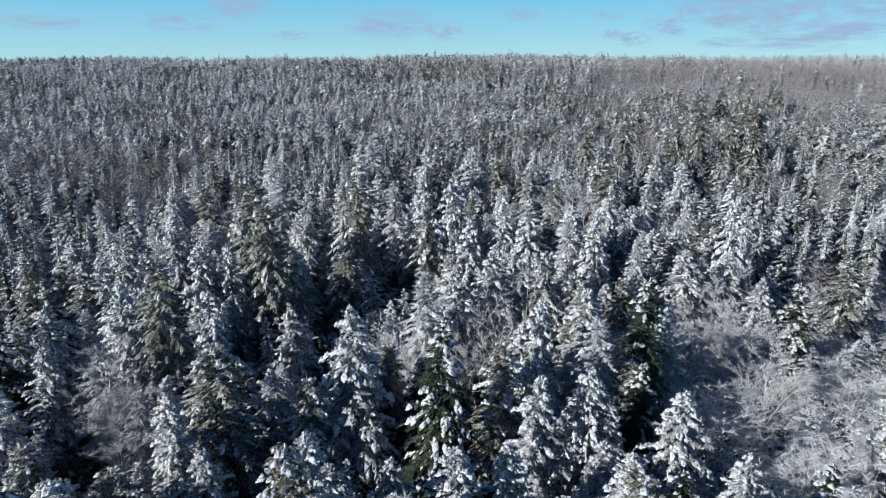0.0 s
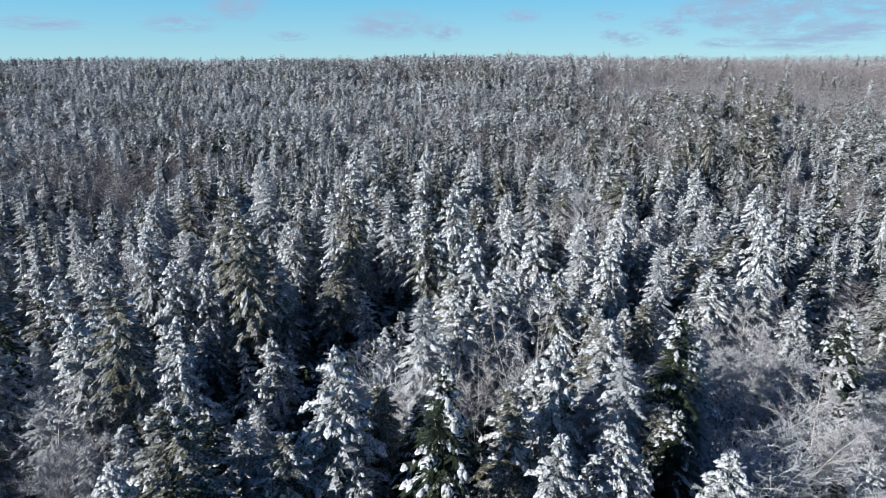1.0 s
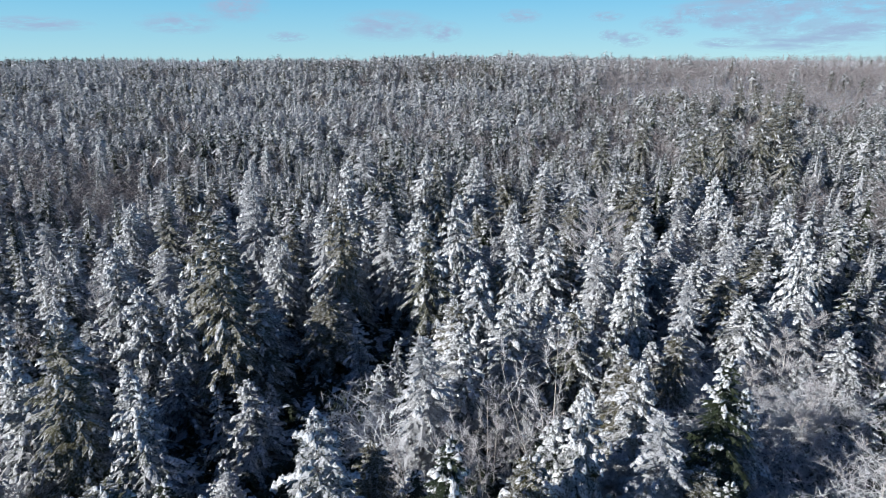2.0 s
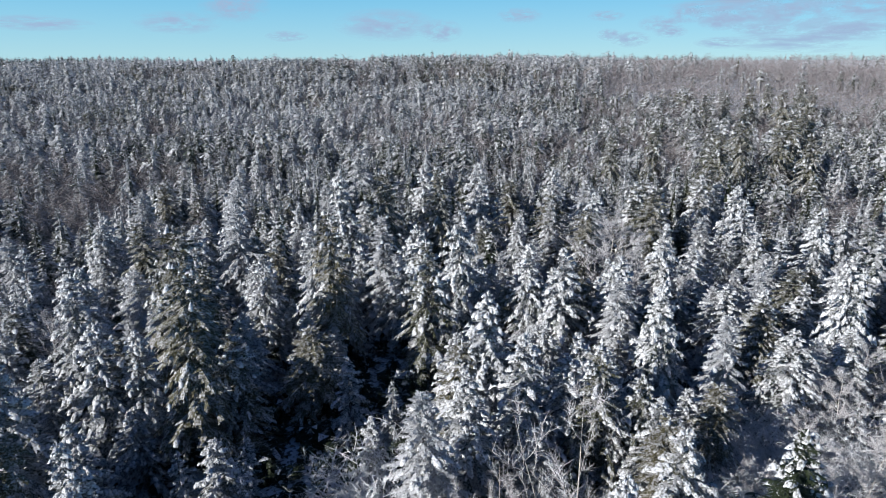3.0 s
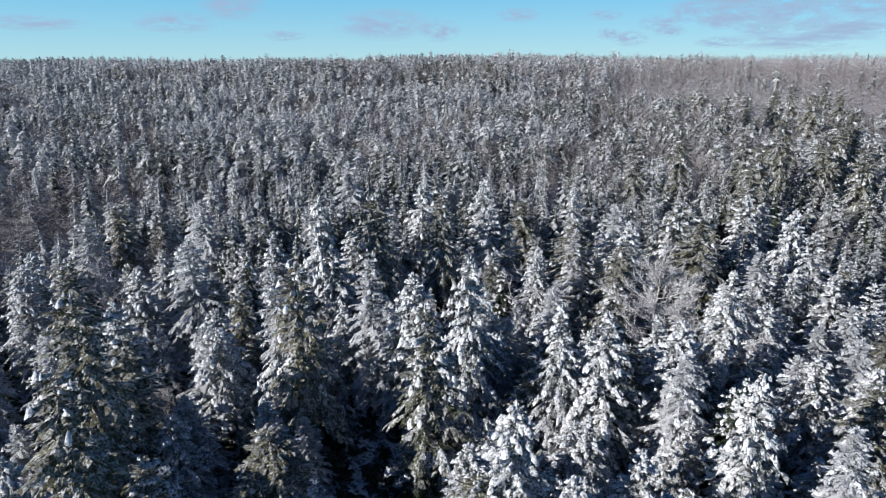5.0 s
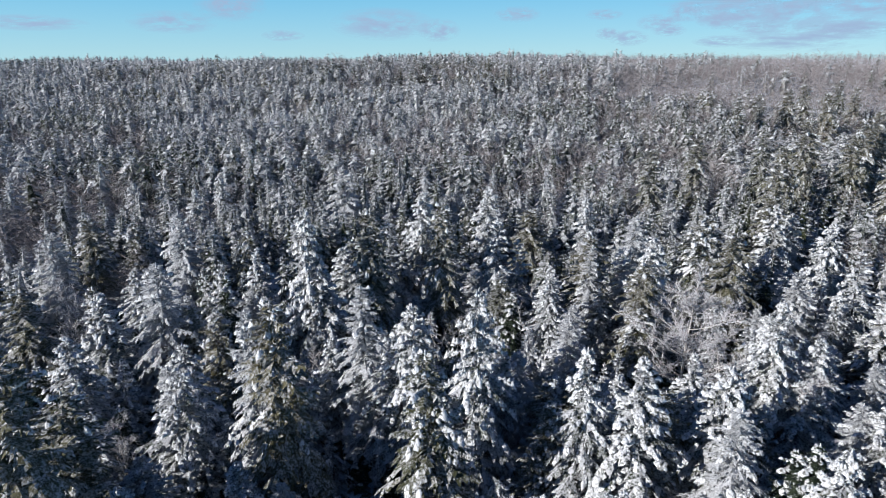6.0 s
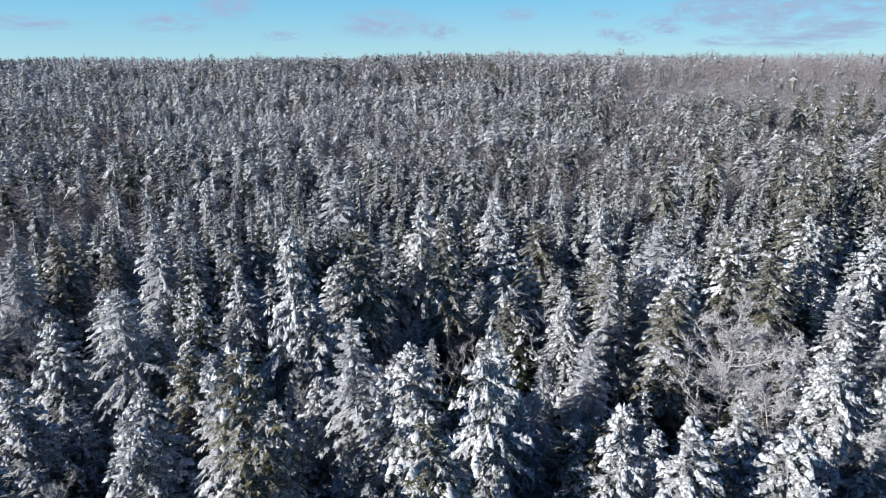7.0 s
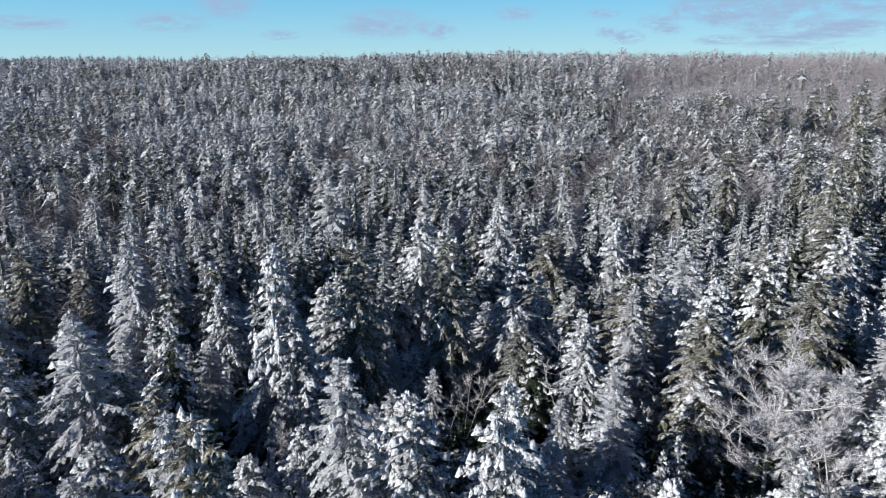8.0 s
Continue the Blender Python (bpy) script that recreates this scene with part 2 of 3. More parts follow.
def plain_conifer(seed, radius, boughs, snowy, power=0.65):
    """A conifer for the middle distance: fewer boughs, each a drooping fan, needles and snow in one mesh."""
    rng = random.Random(seed)
    sh = Shape()
    core = [(0.45 * radius * (1 - t) * math.cos(b + t), 0.45 * radius * (1 - t) * math.sin(b + t), TALL * (0.12 + 0.8 * t)) for t in (0, 0.55) for b in (0, 1.26, 2.5, 3.8, 5.0)]
    sh.put(core + [(0, 0, TALL * 0.97)], [(j, (j + 1) % 5, 5 + j) for j in range(5)] + [((j + 1) % 5, 5 + (j + 1) % 5, 5 + j) for j in range(5)] + [(5 + j, 5 + (j + 1) % 5, 10) for j in range(5)], 0)
    for k in range(boughs):
        u = (k + rng.random()) / boughs
        z = TALL * (0.15 + 0.83 * (1 - (1 - u) ** 1.25))
        high = z / TALL
        length = radius * (1 - high) ** power * rng.uniform(0.6, 1.25) + 0.15
        rise, droop = rng.uniform(-0.25, 0.0) + 0.7 * max(0, high - 0.6), rng.uniform(0.45, 1.1) * (1.15 - high)
        at, side = bough(rng, k * 2.4 + rng.uniform(-0.5, 0.5), z, length, rise, droop)
        w = 0.25 * length + 0.10
        low = Vector((0, 0, -0.35 * w))
        s0 = rng.uniform(0.1, 0.35)
        sh.put((at(s0), at(0.7) + side * w + low, at(1.06), at(0.7) - side * w + low), ((0, 1, 2), (0, 2, 3)), 0)
        for _ in range(2):
            if rng.random() < snowy:
                s = rng.uniform(0.3, 0.75)
                c = side * (rng.uniform(-0.7, 0.7) * w)
                up = Vector((0, 0, 0.09))
                q = (0.10 + 0.10 * length) * rng.uniform(0.6, 1.3)
                sh.put((at(s) + c + up, at(s + 0.2) + c + side * q - 0.3 * up, at(s + 0.34) + c, at(s + 0.17) + c - side * q - 0.3 * up), ((0, 1, 2), (0, 2, 3)), 1)
    sh.put(((0.08, 0, TALL * 0.94), (-0.05, 0.07, TALL * 0.94), (-0.05, -0.07, TALL * 0.94), (0, 0, TALL)), ((0, 1, 3), (1, 2, 3), (2, 0, 3)), 1)
    return sh


def far_conifer(seed, radius, chips, fan, snowy, base=0.48):
    """A conifer for the distance: a dark core under many short drooping sprays."""
    rng = random.Random(seed)
    sh = Shape()
    core = [(0.3 * radius * math.cos(b), 0.3 * radius * math.sin(b), TALL * 0.12) for b in (0, 1.26, 2.5, 3.8, 5.0)]
    sh.put(core + [(0, 0, TALL * 0.9)], [(j, (j + 1) % 5, 5) for j in range(5)], 0)
    for k in range(chips):
        u = (k + rng.random()) / chips
        z = TALL * (base + (0.98 - base) * (1 - (1 - u) ** 1.3))
        high = z / TALL
        length = radius * (1 - high) ** 0.5 * rng.uniform(0.55, 1.25) + 0.2
        at, side = bough(rng, k * 2.4 + rng.uniform(-0.6, 0.6), z, length, 0, rng.uniform(0.5, 1.3))
        w = fan * length * rng.uniform(0.7, 1.3) + 0.1
        s0 = rng.uniform(0.05, 0.5)
        s1 = s0 + rng.uniform(0.4, 0.6)
        white = rng.random() < snowy
        if k % 2:
            sh.put((at(s0) + side * w, at(s0) - side * w, at(s1)), ((0, 1, 2),), 1 if white else 0)
        else:
            sh.put((at(s0), at(s1) + side * w, at(s1) - side * w), ((0, 1, 2),), 1 if white else 0)
    return sh


def limb_line(rng, p, way, length, steps, wander, lift):
    line = [Vector(p)]
    way = Vector(way).normalized()
    for _ in range(steps):
        way = (way + Vector((rng.uniform(-1, 1), rng.uniform(-1, 1), rng.uniform(-0.6, 0.6) + lift)) * wander).normalized()
        line.append(line[-1] + way * (length / steps))
    return line


def broadleaf(seed, spread, stems, limbs, twigs, girth=0.11, thick=0.022, arch=0.0, reach=1.0, branchlets=0):
    """A bare broad-leaved tree: trunk, limbs and frosted twigs."""
    rng = random.Random(seed)
    trunks, boughs, twig = [], [], Shape()
    tips = []
    for k in range(stems):
        az = 2 * math.pi * (k + rng.random() * 0.6) / stems
        tilt = 0.0 if stems == 1 else rng.uniform(0.12, 0.4) if stems < 4 else rng.uniform(0.3, 0.9)
        way = Vector((tilt * math.cos(az), tilt * math.sin(az), 1))
        tall = TALL * rng.uniform(0.8, 0.97)
        line = limb_line(rng, (0.12 * math.cos(az), 0.12 * math.sin(az), -0.3), way, tall, 8, 0.09, 0.05)
        g = girth / stems ** 0.4
        trunk = Shape()
        trunks.append(trunk)
        trunk.tube(line, [g * (1 - j / 8.6) + 0.008 for j in range(9)], 3 if arch else 6)
        for j in range(limbs):
            s = 0.28 + 0.68 * (j + rng.random()) / limbs
            i = min(int(s * 8), 7)
            p = line[i].lerp(line[i + 1], s * 8 - i)
            b = j * 2.4 + rng.uniform(-0.4, 0.4)
            up = rng.uniform(0.25, 1.1)
            length = spread * (1.15 - s) * rng.uniform(0.7, 1.25) + 0.5
            bl = limb_line(rng, p, (math.cos(b), math.sin(b), up), length, 4, 0.22, 0.12 - arch)
            limb = Shape()
            boughs.append(limb)
            limb.tube(bl, [g * (0.45 if arch else 0.34) * (1 - s * 0.6) * (1 - q / 4.4) + (0.028 if arch else 0.012) for q in range(5)], 3 if arch else 4)
            tips.append(bl)
            if branchlets:
                for q in range(branchlets):
                    s = rng.uniform(0.3, 3.9)
                    p = bl[int(s)].lerp(bl[int(s) + 1], s - int(s))
                    way = (bl[-1] - bl[0]).normalized() * 0.6 + Vector((rng.uniform(-1, 1), rng.uniform(-1, 1), rng.uniform(-0.3, 0.9)))
                    sub = limb_line(rng, p, way, length * rng.uniform(0.25, 0.5), 4, 0.25, 0.1)
                    twig.tube(sub, [0.016, 0.013, 0.010, 0.008, 0.005], 3)
                    tips.append(sub)
    for k in range(twigs):
        bl = tips[k % len(tips)]
        s = rng.uniform(0.15, 1.0) * 3.99
        p = bl[int(s)].lerp(bl[int(s) + 1], s - int(s))
        way = (bl[-1] - bl[0]).normalized() * 0.5 + Vector((rng.uniform(-1, 1), rng.uniform(-1, 1), rng.uniform(-0.6, 0.9) - arch))
        length = reach * rng.uniform(0.5, 1.5) * (0.35 + 0.12 * spread)
        n = way.cross(Vector((rng.uniform(-1, 1), rng.uniform(-1, 1), rng.uniform(-1, 1)))).normalized() * (thick * rng.uniform(0.6, 1.3))
        twig.put((p + n, p - n, p + (way.normalized() + Vector((0, 0, 0.15 - arch))) * length), ((0, 1, 2),))
    return trunks, boughs, twig


def far_broadleaf(seed, spread, slivers, thick):
    """A bare tree for the distance: stem and a cloud of slender twigs."""
    rng = random.Random(seed)
    sh = Shape()
    sh.put(((0.05, 0, 0), (-0.03, 0.04, 0), (-0.03, -0.04, 0), (0, 0, TALL * 0.85)), ((0, 1, 3), (1, 2, 3), (2, 0, 3)), 0)
    for k in range(slivers):
        s = 0.25 + 0.7 * (k + rng.random()) / slivers
        b = k * 2.4 + rng.uniform(-0.6, 0.6)
        r0 = rng.uniform(0, 0.6) * spread * math.sin(math.pi * min(1, s * 0.9))
        p = Vector((r0 * math.cos(b), r0 * math.sin(b), TALL * s * 0.9))
        way = Vector((math.cos(b + rng.uniform(-0.6, 0.6)), math.sin(b + rng.uniform(-0.6, 0.6)), rng.uniform(-0.1, 1.1))).normalized()
        end = p + way * (rng.uniform(0.35, 0.7) * spread)
        n = way.cross(Vector((rng.uniform(-1, 1), rng.uniform(-1, 1), 0.3))).normalized() * thick * rng.uniform(0.6, 1.4)
        sh.put((p + n, p - n, end), ((0, 1, 2),), 0)
    return sh


def trunk_shape(seed, girth):
    rng = random.Random(seed)
    sh = Shape()
    line = [(rng.uniform(-0.05, 0.05), rng.uniform(-0.05, 0.05), TALL * t - (0.3 if t == 0 else 0)) for t in (0, 0.03, 0.3, 0.6, 0.97)]
    sh.tube(line, [girth * 1.35, girth, girth * 0.72, girth * 0.4, 0.015], 7)
    return sh


def make_conifer(name, label, category, seed, radius, boughs, sprays, snowy, power=0.85, base=0.06, girth=0.16, clumps=7, needles=None):
    tree = tagged(new(name), label, category, "trees of the snowy forest")
    part("trunk", trunk_shape(seed, girth), [BARK], tree, "grey-brown scaly trunk")
    green, snow = conifer(seed, radius, boughs, sprays, snowy, power, base, clumps=clumps)
    olive = name == "pine_tree" and not needles
    crown = part("crown", green, [needles or (OLIVE if olive else NEEDLES)], tree, ("olive" if olive else "dark green") + " needled boughs dusted with frost")
    tagged(part("snow_load", snow, [SNOW], crown, "pillows of fresh snow on the boughs", True), kind="stuff")
    return tree


def make_broadleaf(name, label, seed, spread, stems, limbs, twigs, girth=0.11, thick=0.022, arch=0.0, category="birch tree", group="bare trees of the snowy forest", reach=1.0, branchlets=0):
    tree = tagged(new(name), label, category, group)
    trunks, boughs, twig = broadleaf(seed, spread, stems, limbs, twigs, girth, thick, arch, reach, branchlets)
    full = TALL / max(p[2] for shape in (*trunks, *boughs, twig) for p in shape.v)
    for shape in (*trunks, *boughs, twig):
        shape.v = [(p[0], p[1], p[2] * full) for p in shape.v]
    for shape in trunks:
        part("trunk" if category != "shrub" else "stem", shape, [BIRCH_BARK if category != "shrub" else SNOWY_TWIGS], tree, "pale bark with frost" if category != "shrub" else "")
    for shape in boughs:
        if category == "shrub":
            twig.put(shape.v, shape.f)
        else:
            part("limb", shape, [BIRCH_BARK], tree)
    tagged(part("twig_spray", twig, [TWIGS if category != "shrub" else SNOWY_TWIGS], tree, "fine twigs white with rime"), kind="stuff")
    return tree


SPRUCE = ("spruce_tree", "tall slender spruce laden with fresh snow", "spruce tree")
FIR = ("fir_tree", "broad fir with drooping boughs under thick snow", "fir tree")
PINE = ("pine_tree", "olive-green conifer with thin snow on dense boughs", "pine tree")
DARK = ("spruce_tree", "dark green spruce with scattered snow on its boughs", "spruce tree")
RIMED = ("pine_tree", "slender pine with fine needles grey with rime", "pine tree")
YOUNG = ("young_spruce", "young pointed spruce coated with snow", "spruce tree")
BIRCH = ("birch_tree", "bare birch with rime-white branching twigs")
KINDS = {
    "spruce": [make_conifer(*SPRUCE, 10 + k, 3.0 + 0.2 * k, 155, 4, 0.70, 0.75) for k in range(6)],
    "fir": [make_conifer(*FIR, 30 + k, 3.6 + 0.2 * k, 155, 4, 0.75, 0.85) for k in range(5)],
    "olive": [make_conifer(*PINE, 50 + k, 3.3 + 0.2 * k, 155, 5, 0.36, 0.62) for k in range(3)],
    "rimed": [make_conifer(*RIMED, 80 + k, 2.7 + 0.3 * k, 190, 5, 0.15, 0.6, clumps=4, needles=RIMED_NEEDLES) for k in range(3)],
    "pine": [make_conifer(*PINE, 85 + k, 3.2 + 0.3 * k, 150, 6, 0.16, 0.5, 0.25, clumps=4) for k in range(3)],
    "dark": [make_conifer(*DARK, 60 + k, 3.0 + 0.3 * k, 150, 5, 0.45, 0.8, needles=DARK_NEEDLES) for k in range(2)],
    "young": [make_conifer(*YOUNG, 70 + k, 3.6 + 0.3 * k, 65, 4, 0.85, 0.95, 0.03, 0.2) for k in range(3)],
    "birch": [make_broadleaf(*BIRCH, 90 + k, 4.2 + 0.3 * k, 1 + k % 3, (18, 11, 8)[k % 3], 6400, thick=0.012, reach=0.5, branchlets=6) for k in range(2)],
    "light_birch": [make_broadleaf(*BIRCH, 100 + k, 3.8 + 0.3 * k, 1 + k % 3, (14, 8, 6)[k % 3], 1500, thick=0.017, reach=0.75, branchlets=3) for k in range(4)],
    "shrub": [make_broadleaf("alder_shrub", "arching bare shrub with snow-coated stems", 110 + k, 6.0, 8, 4, 330, 0.17, 0.036, 0.25, "shrub", "shrubs of the clearing", 1.7) for k in range(3)],
    "willow": [make_broadleaf("willow_shrub", "fan of arching bare willow stems white with snow", 120 + k, 5.0, 13, 8, 1500, 0.14, 0.03, 0.2, "shrub", "shrubs of the clearing", 1.2) for k in range(2)],
    "light_spruce": [make_conifer(*SPRUCE, 130 + k, 3.0 + 0.25 * k, 90, 4, 0.8, 0.8, clumps=2) for k in range(4)],
    "light_fir": [make_conifer(*FIR, 150 + k, 3.6 + 0.3 * k, 90, 4, 0.85, 0.9, clumps=2) for k in range(4)],
}
USED = {}


def plant(kind, rng, x, y, height, broad=1.0):
    """Sets a tree of that kind on the ground."""
    n = rng.randrange(len(KINDS[kind]))
    tree = KINDS[kind][n]
    k = height / TALL
    w = (0.35 + 0.65 * k) * broad if kind not in ("young", "birch", "light_birch", "shrub", "willow") else k * broad
    lean = 1.6
    m = pose(x, y, float(ground_z(x, y)) - 0.03, rng.gauss(0, lean), rng.gauss(0, lean), rng.uniform(0, 360)) @ Matrix.Diagonal((w, w, k, 1))
    if (kind, n) in USED:
        copy_thing(tree, m @ Matrix.Diagonal([1 / q for q in tree.scale] + [1]))
    else:
        tree.matrix_basis = m
        USED[kind, n] = 1
    COUNT[kind] = COUNT.get(kind, 0) + 1


COUNT = {}
spruces_front = [
    (-6.6, 40.1, 13.8), (16.2, 46.5, 13.9), (4.4, 41.1, 10.7), (-14.3, 31.4, 8.4), (-14.6, 36.6, 12.4), (-9.4, 37.9,
    9.5), (-1.4, 52.5, 12.0), (1.0, 56.0, 11.3), (-0.5, 37.0, 14.4), (6.0, 36.1, 10.7), (-23.2, 47.1, 15.2), (-34.4,
    49.8, 9.8), (-27.4, 49.4, 12.2), (-14.3, 54.1, 8.0), (19.1, 48.9, 10.3), (15.9, 36.1, 9.7), (32.6, 52.2, 10.9),
    (-31.2, 43.8, 9.0),
]
spruces_gap = [
    (1.0, 62.4, 10.6), (5.0, 58.9, 12.5), (21.2, 64.3, 11.7), (-23.1, 62.8, 11.2), (-45.6, 73.3, 9.4), (-22.4, 69.2,
    17.4), (-31.4, 69.4, 13.1), (-25.5, 62.2, 12.0), (-1.5, 74.3, 14.6), (2.6, 63.4, 14.2), (11.0, 75.4, 13.5), (14.9,
    72.7, 11.9), (27.4, 71.7, 9.8), (-34.0, 76.0, 11.6), (-25.7, 64.6, 9.8), (31.8, 65.9, 9.8), (28.6, 73.3, 10.2),
    (34.3, 70.2, 14.6), (-12.8, 79.6, 14.9), (-10.8, 77.4, 16.6), (1.0, 79.6, 16.2),
]
spruces_middle = [
    (25.8, 82.6, 11.0), (17.0, 94.2, 8.8), (9.3, 97.6, 10.7), (-4.5, 84.2, 11.8), (22.3, 83.0, 13.8), (-43.2, 96.8,
    11.3), (-28.9, 90.9, 11.5), (-24.7, 92.1, 13.7), (-22.8, 93.3, 9.5), (-20.1, 91.9, 9.6), (-28.7, 85.3, 10.5),
    (-19.4, 84.5, 10.2), (9.6, 90.5, 9.3), (38.8, 93.6, 10.2), (42.0, 89.1, 14.0), (-11.6, 97.8, 11.7), (-6.5, 86.1,
    13.7), (17.7, 96.6, 12.2), (-52.3, 93.4, 9.7), (4.3, 95.1, 8.0), (11.0, 95.4, 8.6),
]
spruces_back = [
    (-10.2, 104.2, 11.4), (-7.8, 101.0, 16.1), (19.4, 99.7, 13.7), (19.4, 105.6, 14.1), (26.2, 104.8, 13.9), (43.0,
    117.2, 11.0), (43.8, 122.9, 12.2), (41.6, 108.4, 12.8), (17.6, 118.4, 13.4), (11.0, 121.8, 11.1), (-3.3, 118.6,
    14.2), (5.8, 126.4, 13.2), (-42.4, 115.1, 11.8), (-40.5, 120.6, 9.8), (-32.3, 115.0, 12.2), (-44.2, 109.3, 11.7),
    (-20.6, 106.8, 10.6), (-37.4, 145.8, 11.4), (-52.0, 145.3, 10.2), (-18.8, 120.2, 10.3), (-37.3, 134.9, 11.3),
    (32.8, 140.7, 16.1), (-15.4, 137.4, 14.1), (43.5, 151.2, 17.2), (-33.8, 106.8, 8.4), (10.5, 102.6, 9.7),
]
spruces_more = [
    (-28.5, 55.5, 12.8), (-37.5, 71.1, 9.5), (-17.9, 60.8, 17.0), (30.3, 77.7, 10.2), (-41.3, 92.6, 11.3), (-18.8, 80.0, 10.5),
    (-21.9, 73.1, 12.9), (16.0, 76.4, 12.6), (28.5, 109.5, 13.2), (39.5, 116.0, 12.8), (-30.3, 111.5, 13.4), (-23.8, 113.0, 10.8),
    (-24.2, 97.5, 9.0), (24.4, 81.3, 8.6), (-13.5, 98.2, 16.8), (-26.1, 95.0, 12.7), (-35.0, 90.5, 12.3), (-20.1, 83.1, 9.2),
    (-11.4, 69.9, 8.4), (-2.2, 82.7, 13.7), (-0.5, 104.0, 16.0), (26.4, 99.2, 14.2), (44.0, 119.0, 11.0), (37.0, 91.6, 10.2),
    (33.2, 60.9, 8.4), (27.9, 71.0, 8.0), (3.9, 30.5, 9.8), (-15.7, 63.4, 10.6), (-36.4, 67.8, 8.6),
]
young_ones = [
    (-7.8, 65.7, 7.7), (-4.4, 65.1, 5.6), (-14.1, 58.2, 5.2), (-16.7, 54.6, 7.0), (-15.4, 56.4, 4.8), (-2.1, 100.2,
    6.0), (-3.0, 92.3, 8.2), (-26.1, 87.5, 7.4), (-5.4, 38.7, 7.4), (14.8, 70.6, 8.7),
]
birches = [
    (-25.8, 41.8, 10.0), (-22.6, 37.0, 9.0), (-4.2, 54.2, 8.4), (-7.4, 55.4, 5.6), (26.2, 45.2, 10.1), (19.2, 89.0, 15.2), (20.4, 83.2,
    11.2), (20.8, 52.8, 8.4), (26.4, 54.4, 8.8), (28.8, 61.6, 8.8), (33.2, 66.0, 9.2), (24.4, 58.4, 7.4),
]
tall_pines = [(58.2, 143.0, 20.5), (70.3, 148.0, 20.0), (50.5, 136.0, 17.5), (64.0, 140.5, 18.5), (75.5, 152.0, 21.0), (46.5, 128.0, 15.8), (55.0, 150.5, 18.0), (66.5, 133.0, 17.0),
              (76.8, 205.6, 20.0), (93.9, 215.9, 21.5), (126.0, 244.5, 22.5), (85.0, 211.0, 20.5), (108.0, 230.0, 22.0), (100.5, 207.0, 21.0), (118.0, 224.0, 21.5)]
KNOWN = {
    (16.2, 46.5): "dark", (32.6, 52.2): "dark", (-0.5, 37.0): "dark", (1.0, 79.6): "spruce", (21.2, 64.3): "rimed", (4.3, 95.1): "young",
    (-17.9, 60.8): "pine", (-13.5, 98.2): "fir", (-6.5, 86.1): "rimed", (-0.5, 104.0): "pine", (11.0, 75.4): "fir", (16.0, 76.4): "fir",
    (11.0, 95.4): "rimed", (1.0, 56.0): "fir", (5.0, 58.9): "fir", (-25.5, 62.2): "fir", (-23.1, 62.8): "spruce", (-2.2, 82.7): "spruce",
}
taken = []
rng = random.Random(4)
for x, y, top in spruces_front + spruces_gap + spruces_middle + spruces_back + spruces_more + tall_pines + young_ones + birches:
    taken.append((x, y, top - float(ground_z(x, y))))
hero_kinds = ["conifer"] * (len(taken) - len(young_ones) - len(birches)) + ["young"] * len(young_ones) + ["birch"] * len(birches)
for (x, y, h), kind in zip(taken, hero_kinds):
    if kind == "conifer":
        kind = KNOWN.get((x, y)) or ("young" if h < 6 else "pine" if h > 15.5 else rng.choice(("spruce", "spruce", "fir", "fir", "olive", "pine", "rimed")))
    if (x, y) in ((-4.2, 54.2), (-7.4, 55.4)):
        kind = "willow"
    plant(kind, rng, x, y, h, rng.uniform(1.0, 1.2) if h < 15 else 0.85)


# ---- the rest of the forest ----
def wave(x, y, scale, shift):
    return noise.noise(Vector((x / scale + shift, y / scale - shift, shift)))


def closeness(x, y):
    """How far off the flight passes a place that it shows."""
    return max(21.0, abs(x) / 0.76, y - 54.0)


def open_ground(x, y):
    """Clearings and thickets without tall trees."""
    return ((x - 28) / 12) ** 2 + ((y - 51) / 12) ** 2 < 1 or ((x - 21.5) / 6) ** 2 + ((y - 36) / 6) ** 2 < 1 or ((x + 12) / 7.5) ** 2 + ((y - 61) / 5) ** 2 < 1 or ((x + 37) / 4) ** 2 + ((y - 106) / 3.5) ** 2 < 1 or ((x + 9.5) / 5.5) ** 2 + ((y - 66) / 7) ** 2 < 1 or ((x + 9.5) / 5) ** 2 + ((y - 50) / 4) ** 2 < 1 or (97 < y < 128 and abs(x + 17 + 0.29 * (y - 98)) < 1.7)


crest, around = [], []
middle, distant, ridge, bare_middle, bare_distant, bare_ridge = [], [], [], [], [], []
cell = {}
for x, y, _ in taken:
    cell.setdefault((int(x // 4), int(y // 4)), []).append((x, y))


def crowded(x, y, gap):
    i, j = int(x // 4), int(y // 4)
    return any((x - p) ** 2 + (y - q) ** 2 < gap * gap for a in (-1, 0, 1) for b in (-1, 0, 1) for p, q in cell.get((i + a, j + b), ()))


hollows = [  # dark gaps among the trunks, with only the added dark brush
    (-16.4, 66.5), (-11.7, 66.5), (-12.3, 61.0), (-9.0, 57.1), (-5.9, 74.4), (-3.6, 72.2), (-12.9, 57.2), (-16.4, 77.0), (-14.9, 70.3),
    (-7.2, 76.9), (-5.7, 71.6), (-6.9, 67.8), (-3.1, 69.0), (-34.4, 107.4), (-55.7, 120.5), (-30.9, 101.4), (-39.0, 108.4),
    (-5.7, 112.6), (-0.7, 108.7), (24.4, 103.1), (20.3, 93.6), (5.3, 121.2), (-21.8, 64.4), (-18.8, 56.0), (-4.3, 82.2),
]
glades = [(x, y, 2.0) for x, y in hollows] + [(-17.0, 98.5, 0.0), (-21.0, 112.0, 0.0), (-25.4, 127.0, 0.0), (-37.0, 105.5, 0.0), (-13.4, 64.0, 0.0)]  # bare floor that shows between the trees


